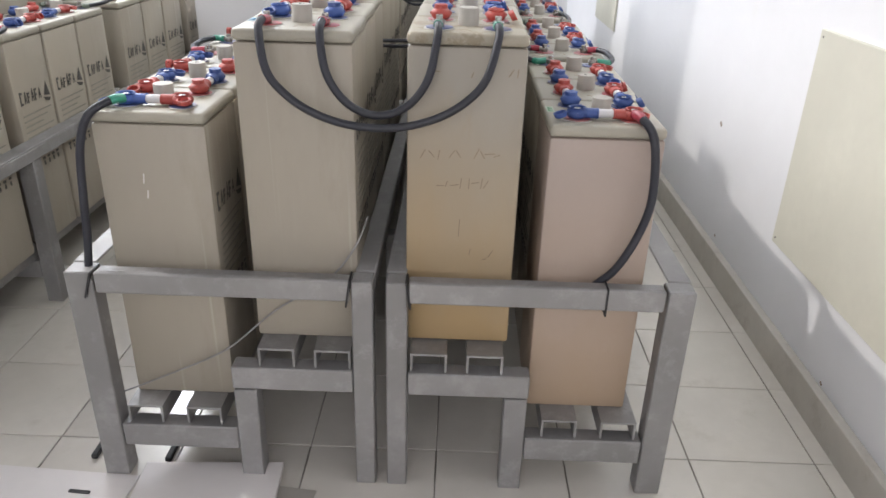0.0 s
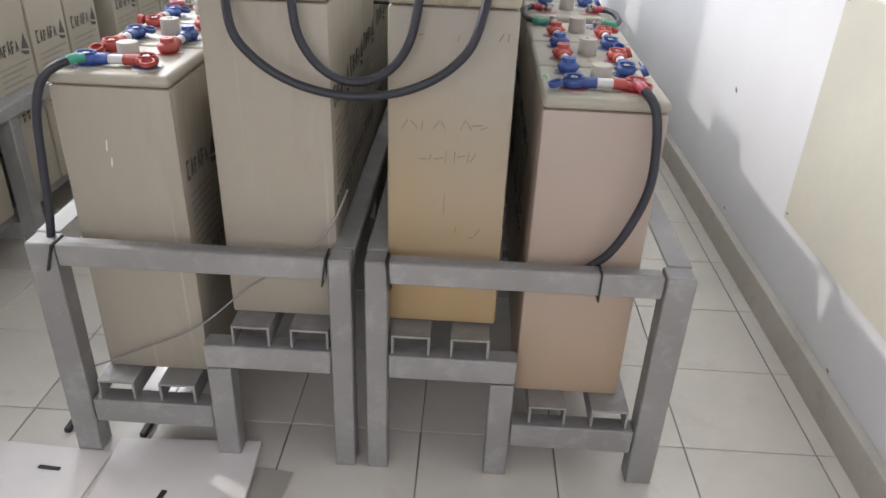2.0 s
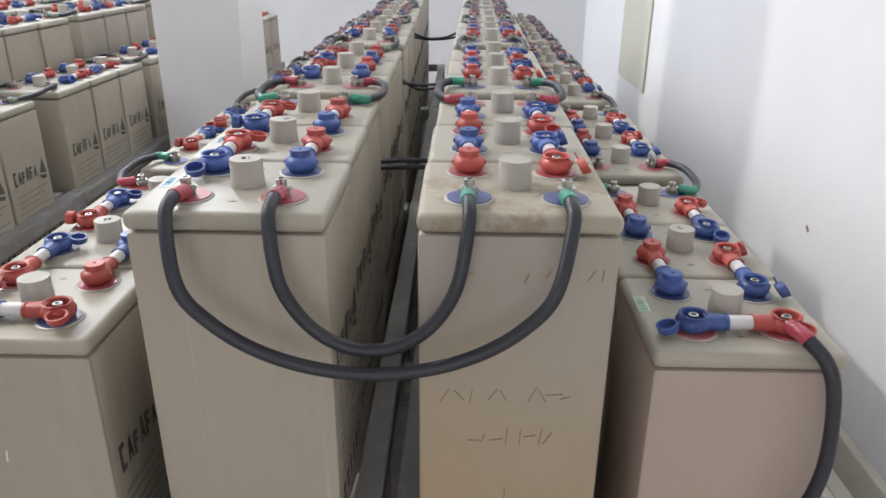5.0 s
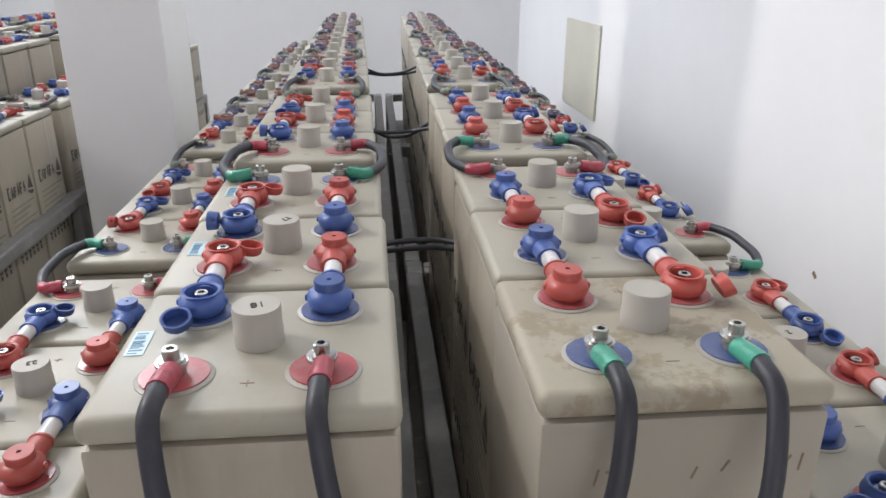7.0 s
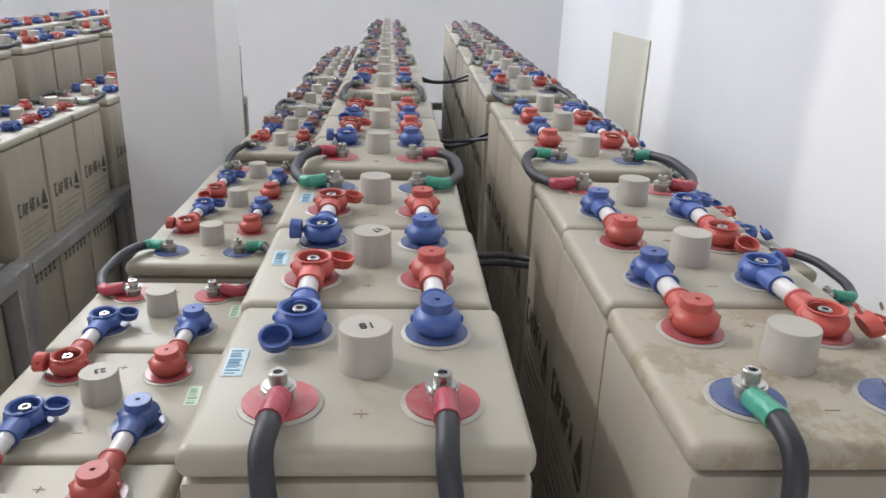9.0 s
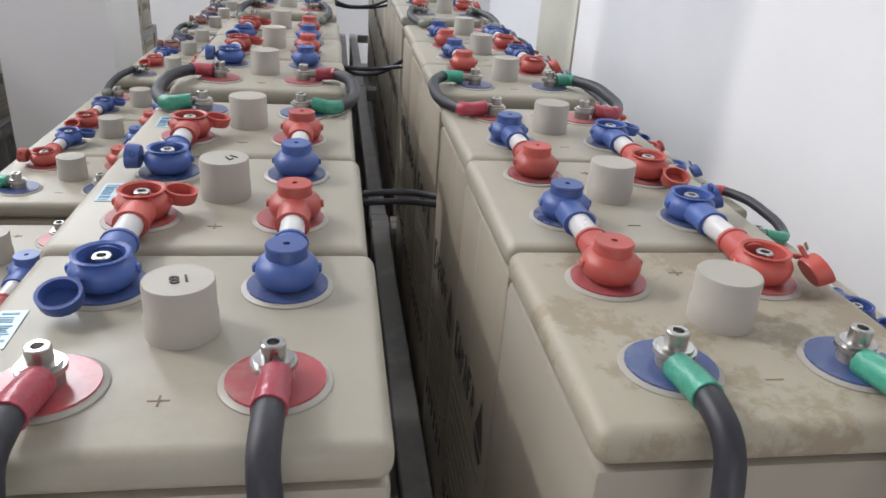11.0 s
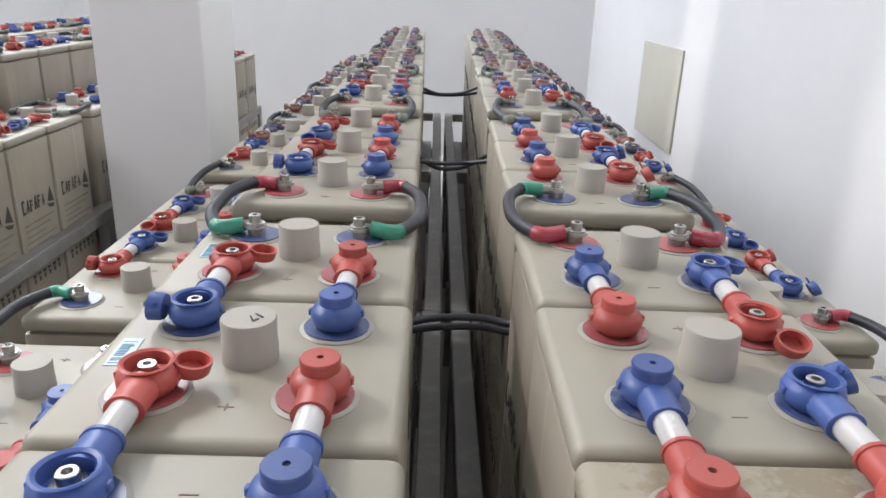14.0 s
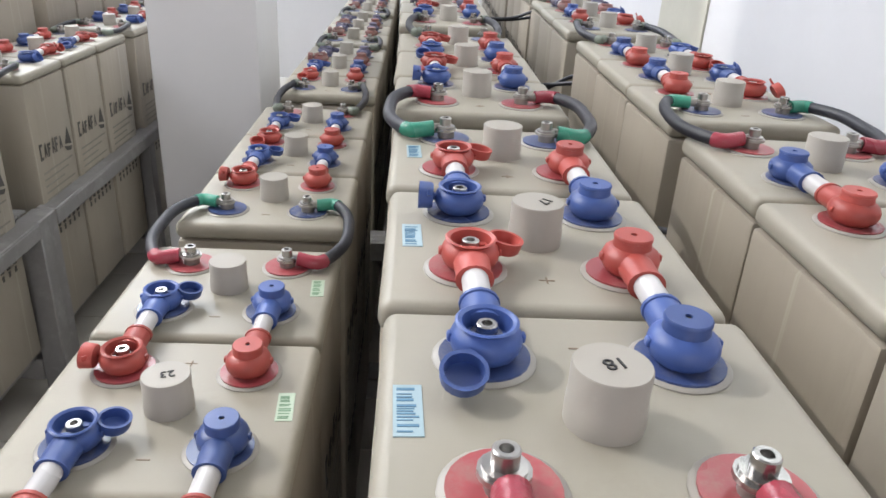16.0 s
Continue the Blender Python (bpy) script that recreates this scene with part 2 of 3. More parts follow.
def structure(ob, label, category):
    return tagged(ob, label, category, kind="structure")


floor = structure(part("floor", box(LEFT_X - 0.2, WALL_X + 0.2, NEAR_Y - 0.2, FAR_Y + 0.2, FLOOR - 0.2, FLOOR - 0.004), GROUT), "pale glossy square floor tiles with thin dark joints", "floor")
right = bmesh.new()
# the gap above 2.2 m is added to hold the right-hand fill
add_box(right, WALL_X, WALL_X + 0.2, NEAR_Y - 0.2, FAR_Y + 0.2, FLOOR - 0.2, 2.2)
add_box(right, WALL_X, WALL_X + 0.2, NEAR_Y - 0.2, FAR_Y + 0.2, 4.6, CEIL)
add_box(right, WALL_X, WALL_X + 0.2, NEAR_Y - 0.2, 2.3, 2.2, 4.6)
add_box(right, WALL_X, WALL_X + 0.2, 4.9, FAR_Y + 0.2, 2.2, 4.6)
structure(part("wall_right", right, WALLM), "plain white painted wall with sun on it", "wall")
structure(part("wall_far", box(LEFT_X - 0.2, WALL_X, FAR_Y, FAR_Y + 0.2, FLOOR - 0.2, CEIL), WALLM), "plain white painted end wall", "wall")
near = bmesh.new()
# the wide opening is added to make room for the near fill
add_box(near, LEFT_X - 0.2, -1.6, NEAR_Y - 0.2, NEAR_Y, FLOOR - 0.2, CEIL)
add_box(near, 1.0, WALL_X, NEAR_Y - 0.2, NEAR_Y, FLOOR - 0.2, CEIL)
add_box(near, -1.6, 1.0, NEAR_Y - 0.2, NEAR_Y, FLOOR + 3.3, CEIL)
structure(part("wall_near", near, WALLM), "plain unseen white wall with an opening added for light", "wall")
left = bmesh.new()
SILL, HEAD = 1.9, 5.8
add_box(left, LEFT_X - 0.2, LEFT_X, NEAR_Y, FAR_Y, FLOOR - 0.2, SILL)
add_box(left, LEFT_X - 0.2, LEFT_X, NEAR_Y, FAR_Y, HEAD, CEIL)
for a, b in ((NEAR_Y, 1.5), (5.92, 7.08), (7.64, FAR_Y)):
    add_box(left, LEFT_X - 0.2, LEFT_X, a, b, SILL, HEAD)
structure(part("wall_left", left, WALLM), "plain white wall with two tall windows", "wall")
structure(part("ceiling", box(LEFT_X - 0.2, WALL_X + 0.2, NEAR_Y - 0.2, FAR_Y + 0.2, CEIL, CEIL + 0.2), CEILM), "plain white ceiling", "ceiling")
# the third, on the right wall, is added only to admit fill light
for i, (x, a, b, sill, head) in enumerate(((LEFT_X - 0.1, 1.5, 5.92, SILL, HEAD), (LEFT_X - 0.1, 7.08, 7.64, SILL, HEAD), (WALL_X + 0.1, 2.3, 4.9, 2.2, 4.6))):
    win = empty("window_%d" % (i + 1), pose(x, (a + b) / 2, sill))
    structure(win, "tall clear unseen window with a slim pale frame", "window")
    w, h = (b - a) / 2, head - sill
    fr = bmesh.new()
    add_box(fr, -0.03, 0.03, -w, w, 0.0, 0.05)
    add_box(fr, -0.03, 0.03, -w, w, h - 0.05, h)
    add_box(fr, -0.03, 0.03, -w, -w + 0.05, 0.05, h - 0.05)
    add_box(fr, -0.03, 0.03, w - 0.05, w, 0.05, h - 0.05)
    part("window_frame", fr, RIM, win)
    part("pane", box(-0.003, 0.003, -w + 0.05, w - 0.05, 0.05, h - 0.05), GLASS, win).visible_shadow = False
structure(part("skirting", box(WALL_X - 0.028, WALL_X, NEAR_Y, FAR_Y, FLOOR - 0.004, FLOOR + 0.105, 0.004), SKIRT), "worn grey plaster skirting along the wall foot", "skirting")
structure(part("column", box(-1.105, -0.765, 3.97, 4.33, FLOOR - 0.004, 2.35, 0.006), WALLM), "square white painted column between the battery rows", "column")

# ---- battery cells ----
W, L, H, LIP = 0.236, 0.2215, 0.684, 0.024
PITCH = 0.2255
PX, PY = 0.0575, 0.0545
TOP_HI, TOP_LO = 1.112, 0.942
VENT_H = 0.0355


def logo_bars(bm, x, out):
    """Dark block marks, a sail-like mark and a row of small signs, on one side of a case."""
    def flat(corners):
        bm.faces.new([bm.verts.new((x + out * 0.0012, out * y, z)) for y, z in corners])

    def slab(y0, y1, z0, z1):
        a, b = sorted((out * y0, out * y1))
        add_box(bm, min(x, x + out * 0.0012), max(x, x + out * 0.0012), a, b, z0, z1)

    for k in range(6):
        y, z, h = -0.084 + k * 0.0212, 0.462 + 0.0015 * (k % 2), 0.042 - 0.004 * (k % 3)
        if k % 2:
            flat(((y, z), (y + 0.005, z), (y + 0.011, z + h), (y + 0.007, z + h)))
            flat(((y + 0.012, z), (y + 0.017, z), (y + 0.011, z + h), (y + 0.007, z + h)))
            slab(y + 0.005, y + 0.012, z + 0.010, z + 0.016)
        else:
            slab(y, y + 0.0055, z, z + h)
            slab(y + 0.0055, y + 0.014, z + h - 0.007, z + h)
            if k:
                slab(y + 0.0055, y + 0.012, z + 0.016, z + 0.022)
            else:
                slab(y + 0.0055, y + 0.014, z, z + 0.007)
    flat(((0.054, 0.468), (0.092, 0.460), (0.076, 0.512)))
    flat(((0.048, 0.462), (0.092, 0.453), (0.084, 0.443), (0.060, 0.448)))
    for k in range(6):
        y = -0.084 + k * 0.029
        slab(y + 0.003, y + 0.011, 0.250, 0.264)
        slab(y, y + 0.014, 0.268 + 0.002 * (k % 2), 0.277)
    return bm


def small_print(bm, x, out):
    for k in range(8):
        a, b = sorted((out * -0.082, out * (0.085 - 0.03 * (k % 3))))
        add_box(bm, min(x, x + out * 0.001), max(x, x + out * 0.001), a, b, 0.425 - k * 0.0175, 0.429 - k * 0.0175)
    return bm


def build_cell(front_red, case=CASE, lid=LID, logo=True):
    """A tall two-volt cell: case, lid with four poles, and a vent cap. Its base is at z 0."""
    cell = empty("battery_cell", Matrix())
    bm = box(-W / 2 + 0.0015, W / 2 - 0.0015, -L / 2 + 0.0015, L / 2 - 0.0015, 0, H - LIP - 0.0015, 0.006, 2)
    part("case", bm, case, cell, smooth=True)
    bm = box(-W / 2, W / 2, -L / 2, L / 2, H - LIP, H, 0.0095, 4)
    part("lid", bm, lid, cell, smooth=True)
    vent = part("vent_cap", lathe([(0.0, 0), (0.0212, 0), (0.0212, 0.0145), (0.0205, 0.0155), (0.0207, VENT_H - 0.0012), (0.0200, VENT_H), (0.0, VENT_H)], 28), VENT, cell, "pale grey ribbed vent plug", True)
    vent.location = (0, 0, H - 0.001)
    rim = disc_red = disc_blue = pole = None
    for sy in (-1, 1):
        for sx in (-1, 1):
            red = (sy < 0) == front_red
            if rim is None:
                rim = part("pole_rim", lathe([(0.0, 0), (0.0305, 0), (0.0305, 0.0018), (0.029, 0.003), (0.0, 0.003)], 24), RIM, cell, smooth=True)
            else:
                rim = share("pole_rim", rim.data, cell, Matrix())
            rim.location = (sx * PX, sy * PY, H - 0.001)
            known = disc_red if red else disc_blue
            if known is None:
                known = part("pole_disc", lathe([(0.0, 0.0), (0.0268, 0.0), (0.0268, 0.0044), (0.0, 0.0044)], 24), RED_DISC if red else BLUE_DISC, cell, "dark red plus disc" if red else "dark blue minus disc")
            else:
                known = share("pole_disc", known.data, cell, Matrix())
                tagged(known, "dark red plus disc" if red else "dark blue minus disc")
            known.location = (sx * PX, sy * PY, H - 0.001)
            if red:
                disc_red = known
            else:
                disc_blue = known
            if pole is None:
                pole = part("pole", lathe([(0.0, 0), (0.0095, 0), (0.0095, 0.0125), (0.0, 0.0125)], 14), LEAD, cell, smooth=True)
            else:
                pole = share("pole", pole.data, cell, Matrix())
            pole.location = (sx * PX, sy * PY, H)
    # moulded plus and minus marks between the poles
    for sy in (-1, 1):
        bm = box(-0.0055, 0.0055, -0.0005, 0.0005, 0, 0.0004)
        if (sy < 0) == front_red:
            add_box(bm, -0.0005, 0.0005, -0.0045, 0.0045, 0, 0.0005)
        mark = part("polarity_mark", bm, PENCIL, cell)
        mark.location = (0, sy * 0.068, H)
    if logo:
        for out in (1, -1):
            part("logo", logo_bars(bmesh.new(), out * (W / 2 - 0.0014), out), PRINT, cell, "dark printed block marks with a sail shape")["kind"] = "stuff"
            part("small_print", small_print(bmesh.new(), out * (W / 2 - 0.0014), out), FAINT, cell, "faint rows of printed bars")["kind"] = "stuff"
    return cell


CELL_LABEL = "tall beige plastic battery cell on the stand's %s step"
PLAIN = {True: build_cell(True), False: build_cell(False)}
ONCE = {}


def put_cell(front_red, m, label, group, special=None):
    if special:
        cell = build_cell(front_red, *special)
        cell.matrix_basis = m
    elif front_red not in ONCE:
        cell = ONCE[front_red] = PLAIN[front_red]
        cell.matrix_basis = m
    else:
        cell = copy_thing(PLAIN[front_red], m)
    return tagged(cell, label, "battery", group)


# ---- connectors between the cells ----


def bolt_mesh():
    bm = lathe([(0.0, 0), (0.0105, 0), (0.0105, 0.0022), (0.0066, 0.0024), (0.0066, 0.0105), (0.0058, 0.0112), (0.0034, 0.0112), (0.0034, 0.006), (0.0, 0.006)], 14)
    return bm


BOOT = [(0.0, 0.0), (0.015, 0.0), (0.0195, 0.004), (0.022, 0.010), (0.0222, 0.0155), (0.0205, 0.0205), (0.0165, 0.0245)]


def boot_mesh(way, is_open):
    """A rubber boot round a pole, with its neck along y; open at the top or shut by a round cap."""
    prof = list(BOOT) + ([(0.0195, 0.0275), (0.018, 0.0285), (0.0155, 0.0270), (0.0145, 0.014), (0.0, 0.012)] if is_open else [(0.0135, 0.0262), (0.0, 0.0265)])
    bm = lathe(prof, 20)
    neck = Matrix.Translation((0, way * 0.012, 0.0125)) @ Matrix.Rotation(radians(-90 * way), 4, "X")
    lathe([(0.0, 0.0), (0.0138, 0.0), (0.0132, 0.020), (0.0126, 0.0275), (0.0138, 0.028), (0.0138, 0.031), (0.0112, 0.031), (0.0, 0.0305)], 16, neck, bm)
    # small side lugs
    add_box(bm, -0.0238, -0.0205, -0.003, 0.003, 0.011, 0.018, 0.001, 1)
    add_box(bm, 0.0205, 0.0238, -0.003, 0.003, 0.011, 0.018, 0.001, 1)
    return bm


def cap_mesh():
    return lathe([(0.0, 0.0), (0.0148, 0.0), (0.0144, 0.004), (0.0138, 0.0078), (0.0148, 0.0084), (0.0148, 0.0105), (0.014, 0.0118), (0.0025, 0.0118), (0.0025, 0.009), (0.0, 0.009)], 20)


def flap_mesh():
    """A loose boot cap, a shallow cup on a short strap."""
    bm = lathe([(0.0, 0.0), (0.0150, 0.0), (0.0162, 0.002), (0.0172, 0.015), (0.0142, 0.015), (0.0128, 0.003), (0.0, 0.002)], 18)
    add_box(bm, -0.003, 0.003, 0.015, 0.03, 0.004, 0.007)
    return bm


def build_link(near_red, is_open, flap_way=1, style=0, dull=False):
    """A joining bar in a white sleeve with a rubber boot at each end. Its near end is at y 0, its far end at 2 PY less than a pitch."""
    span = PITCH - 2 * PY
    link = empty("cell_connector", Matrix())
    for k, (y, way) in enumerate(((0, 1), (span, -1))):
        red = near_red == (k == 0)
        # connectors of the far sets take the greyer rubber colours
        mat = (RED_DULL if red else BLUE_DULL) if dull else (RED if red else BLUE)
        boot = part("boot", boot_mesh(way, is_open), mat, link, "red rubber boot" if red else "blue rubber boot", True)
        boot.location = (0, y, 0.0035)
        boot.scale = (0.95, 1, 0.80)
        if is_open:
            part("bolt", bolt_mesh(), STEEL, boot, "bright socket-head bolt", True).location = (0, 0, 0.0145)
            flap = part("loose_cap", flap_mesh(), mat, boot, "loose cup-shaped rubber cap", True)
            small = Matrix.Diagonal((0.82, 0.82, 0.82, 1))
            if k == 0 and style == 0:
                flap.matrix_basis = Matrix.Translation((flap_way * 0.016, -0.033, 0.006)) @ Matrix.Rotation(radians(22), 4, "X") @ Matrix.Rotation(radians(flap_way * 20), 4, "Z") @ small
            elif k == 0 and style == 1:
                flap.matrix_basis = Matrix.Translation((flap_way * 0.024, -0.004, 0.0175)) @ Matrix.Rotation(radians(flap_way * 88), 4, "Y") @ Matrix.Rotation(radians(flap_way * 150), 4, "Z") @ small
            elif k == 0:
                flap.matrix_basis = Matrix.Translation((flap_way * 0.030, -0.014, 0.012)) @ Matrix.Rotation(radians(flap_way * 62), 4, "Y") @ Matrix.Rotation(radians(flap_way * 70), 4, "Z") @ small
            elif style == 2:
                flap.matrix_basis = Matrix.Translation((0.021, 0.014, 0.014)) @ Matrix.Rotation(radians(70), 4, "Y") @ Matrix.Rotation(radians(120), 4, "Z") @ small
            else:
                flap.matrix_basis = Matrix.Translation((0.026, 0.012, 0.010)) @ Matrix.Rotation(radians(12), 4, "Y") @ Matrix.Rotation(radians(110), 4, "Z") @ small
        else:
            part("cap", cap_mesh(), mat, boot, "", True).location = (0, 0, 0.0245)
            part("cap_hole", lathe([(0.0, 0.0), (0.0018, 0.0), (0.0018, 0.0012), (0.0, 0.0012)], 8), HOLE, boot).location = (0, 0, 0.0336)
    m = Matrix.Translation((0, 0.02, 0.0135)) @ Matrix.Rotation(radians(-90), 4, "X")
    part("sleeve", lathe([(0.0, 0), (0.0092, 0), (0.0092, span - 0.04), (0.0, span - 0.04)], 16, m), ROD, link, "white plastic sleeve", True)
    return link


LINKS = {}


def put_link(near_red, is_open, flap_way, m, style=0, dull=False):
    key = (near_red, is_open, flap_way, style, dull)
    if key not in LINKS:
        LINKS[key] = link = build_link(*key)
        link.matrix_basis = m
    else:
        link = copy_thing(LINKS[key], m)
    colours = "dull red and blue" if dull else "red and blue"
    return tagged(link, "%s booted connector bar, caps %s, joining two cells" % (colours, "off" if is_open else "on"), "battery connector", "connectors between the cells")


def put_cable(points, radius, ends, label, group="jumper cables", lug=True):
    """A dark cable with taped ends; ends: the tape of the first and the last end."""
    p0 = Vector(points[0])
    cable = empty("cable", Matrix.Translation(p0))
    rel = [Vector(p) - p0 for p in points]
    part("sheath", tube(rel, radius, 12), CABLE, cable, smooth=True)
    line = spline(rel)
    for mat, a, b, run in ((ends[0], rel[0], rel[1], line), (ends[1], rel[-1], rel[-2], line[::-1])):
        if mat is None:
            continue
        way = (b - a).normalized()
        wrap, gone = [a - way * 0.003], 0.0
        for p, q in zip(run, run[1:]):
            gone += (q - p).length
            wrap.append(p)
            if gone > 0.036:
                break
        part("tape", tube(wrap, radius * 1.14, 12, smooth_line=False), mat, cable, "glossy red tape" if mat is TAPE_RED else "glossy green tape" if mat is TAPE_GREEN else "dusty grey-green tape", True)
        if lug:
            d = -way
            flat = Vector((d.x, d.y, d.z * 0.3)).normalized()
            bm = tube([a, a + flat * 0.012, a + flat * 0.02], radius * 0.72, 10)
            part("lug", bm, LEAD, cable, "tinned lug", True)
    return tagged(cable, label, "cable", group)


def put_bolt(x, y, top):
    bolt = empty("pole_bolt", Matrix.Translation((x, y, top + 0.0155)))
    part("washer", lathe([(0.0, -0.004), (0.0125, -0.004), (0.0125, -0.001), (0.0, -0.001)], 16), STEEL, bolt, smooth=True)
    part("head", bolt_mesh(), STEEL, bolt, smooth=True).location = (0, 0, -0.001)
    return tagged(bolt, "bright steel socket-head bolt on a battery pole", "bolt", "pole bolts")


# ---- banks of cells on stepped stands ----


def channel(bm, xc, y0, y1, top, w=0.082, h=0.047, t=0.005):
    add_box(bm, xc - w / 2, xc + w / 2, y0, y1, top - t, top)
    add_box(bm, xc - w / 2, xc - w / 2 + t, y0, y1, top - h, top - t)
    add_box(bm, xc + w / 2 - t, xc + w / 2, y0, y1, top - h, top - t)
    return bm


def build_stand(side, dx, y0, length, label):
    """A stepped steel stand; side 1 steps down towards +x, -1 towards -x."""
    stand = empty("battery_stand", Matrix.Translation((dx, y0, FLOOR)))
    f = 0.011 - FLOOR

    def bar(name, a, b, c, d, e, g, bevel=0.003):
        x0, x1 = sorted((side * a, side * b))
        return part(name, box(x0, x1, c, d, (e + f if e > FLOOR else 0.0), g + f, bevel, 1), GALV, stand, smooth=True)

    stations = [-0.068, length / 2 - 0.0245, length - 0.009]
    for k, y in enumerate(stations):
        ya, yb = y, y + 0.05
        rail_top = 0.602
        bar("post", 0.014, 0.060, ya, yb, FLOOR, rail_top - 0.003 if k != 1 else 0.366)
        bar("post", 0.612, 0.671 if k != 1 else 0.666, ya, yb, FLOOR, rail_top - 0.003 if k != 1 else 0.594)
        bar("post", 0.283, 0.335, ya, yb, FLOOR, 0.309)
        bar("cross_beam", 0.062, 0.337, ya + 0.002, yb - 0.002, 0.311, 0.370)
        bar("cross_beam", 0.337, 0.610, ya + 0.002, yb - 0.002, 0.136, 0.199)
        if k != 1:
            bar("end_rail", 0.063, 0.606, ya - 0.004, ya + 0.004, 0.552, 0.602)
            bar("end_rail", 0.063, 0.606, ya + 0.004, ya + 0.034, 0.594, 0.601)
    for name, a, b in (("side_rail", 0.012, 0.056), ("side_rail", 0.620, 0.673)):
        bar(name, a, b, stations[0] + 0.05, stations[2], 0.595, 0.601)
    bar("side_rail", 0.6685, 0.673, stations[0] + 0.05, stations[2], 0.556, 0.595)
    bar("side_rail", 0.012, 0.0165, stations[0] + 0.05, stations[2], 0.556, 0.595)
    for xc, top in ((0.108, 0.417), (0.234, 0.417), (0.415, 0.247), (0.553, 0.247)):
        part("support_channel", channel(bmesh.new(), side * xc, stations[0] + 0.012, length + 0.03, top + f), GALV, stand)
    return tagged(stand, label, "battery stand", "battery stands")


ROWS = (("low", -0.474, False, TOP_LO), ("high", -0.168, True, TOP_HI), ("high", 0.167, False, TOP_HI + 0.003), ("low", 0.456, True, TOP_LO))
SETS = 3


def set_fronts(y0):
    return [(y0, 1), (y0 + 0.742, 0), (y0 + 1.545, 1), (y0 + 2.287, 0), (y0 + 3.09, 1), (y0 + 3.832, 0)]


# how far each row strays sideways, in metres for each metre along it
DRIFT = (-0.004, -0.0165, 0.0175, 0.010)


def row_shift(r, y, y0):
    return DRIFT[r] * (y - y0)


def build_bank(dx, y0, rows, stand_dx):
    fronts = set_fronts(y0)
    for i, (yf, starts) in enumerate(fronts):
        if starts:
            for side in (-1, 1):
                build_stand(side, stand_dx, yf, 1.445, "grey painted welded steel battery stand with two steps")
    for r in rows:
        step, xc, front_red, top = ROWS[r]
        for i, (yf, starts) in enumerate(fronts):
            for k in range(SETS):
                y = yf + L / 2 + k * PITCH
                x = dx + xc + row_shift(r, y, y0)
                first = dx == 0 and i == 0 and k == 0
                special, label = None, CELL_LABEL % ("upper" if step == "high" else "lower")
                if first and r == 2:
                    special, label = (CASE_YELLOW, LID_DUSTY, False), "stained battery cell, yellower towards its base, with a dust-covered scratched lid"
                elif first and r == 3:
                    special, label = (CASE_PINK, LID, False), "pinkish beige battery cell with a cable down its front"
                jig = random.uniform(-0.0012, 0.0012)
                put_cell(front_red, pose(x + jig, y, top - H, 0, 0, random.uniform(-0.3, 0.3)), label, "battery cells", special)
                if k < SETS - 1:
                    yp = y + PY
                    near_red = not front_red
                    for sx in (-1, 1):
                        is_open = sx == (-1 if r in (0, 1) else 1)
                        put_link(near_red, is_open, -1 if r in (0, 1) else 1, pose(x + sx * PX + jig, yp, top, 0, 0, random.uniform(-1, 1)), ((2, 0)[k] if r in (2, 3) else (k + i) % 2) if is_open else 0, dx == 0 and (i > 2 or (i == 2 and k == 1)))
            # bolts and jumper cables between this set and the next
            y_end = yf + L / 2 + (SETS - 1) * PITCH + PY
            y_next = fronts[i + 1][0] + L / 2 - PY if i + 1 < len(fronts) else None
            t_end, t_next = (TAPE_GREEN, TAPE_RED) if front_red else (TAPE_RED, TAPE_GREEN)
            if i:
                t_end = t_next = TAPE_DUSTY
            bow = 0.066 if i == 0 else 0.040
            for sx in (-1, 1):
                px = dx + xc + row_shift(r, y_end, y0) + sx * PX
                if i > 0 or r in (1, 2):
                    put_bolt(dx + xc + row_shift(r, yf + L / 2, y0) + sx * PX, yf + L / 2 - PY, top)
                put_bolt(px, y_end, top)
                if y_next is None:
                    continue
                z = top + 0.0125
                mid = (y_end + y_next) / 2
                if y_next - y_end < 0.25:
                    pts = [(px + sx * 0.016, y_end, z), (px + sx * (bow * 0.62), y_end - 0.002, z - 0.002), (px + sx * (bow * 0.94), mid - 0.045, z - 0.003), (px + sx * bow, mid, z - 0.002), (px + sx * (bow * 0.92), mid + 0.05, z + 0.001), (px + sx * (bow * 0.60), y_next + 0.004, z), (px + sx * 0.016, y_next, z)]
                else:
                    pts = [(px + sx * 0.004, y_end + 0.016, z), (px + sx * 0.012, y_end + 0.05, z + 0.012), (px + sx * 0.02, mid, z + 0.03), (px + sx * 0.012, y_next - 0.05, z + 0.012), (px + sx * 0.004, y_next - 0.016, z)]
                put_cable(pts, 0.0077, (t_end, t_next), "dark jumper cable looped between two battery sets")


Y0 = 1.79
build_bank(0.0, Y0, (0, 1, 2, 3), 0.0)
build_bank(-1.80, Y0 + 0.05, (2, 3, 1), -1.845)

# ---- cables, links and marks at the bank's near end ----
Z1, Z2 = TOP_HI + 0.012, TOP_LO + 0.014
XL, XR = -0.168, 0.167


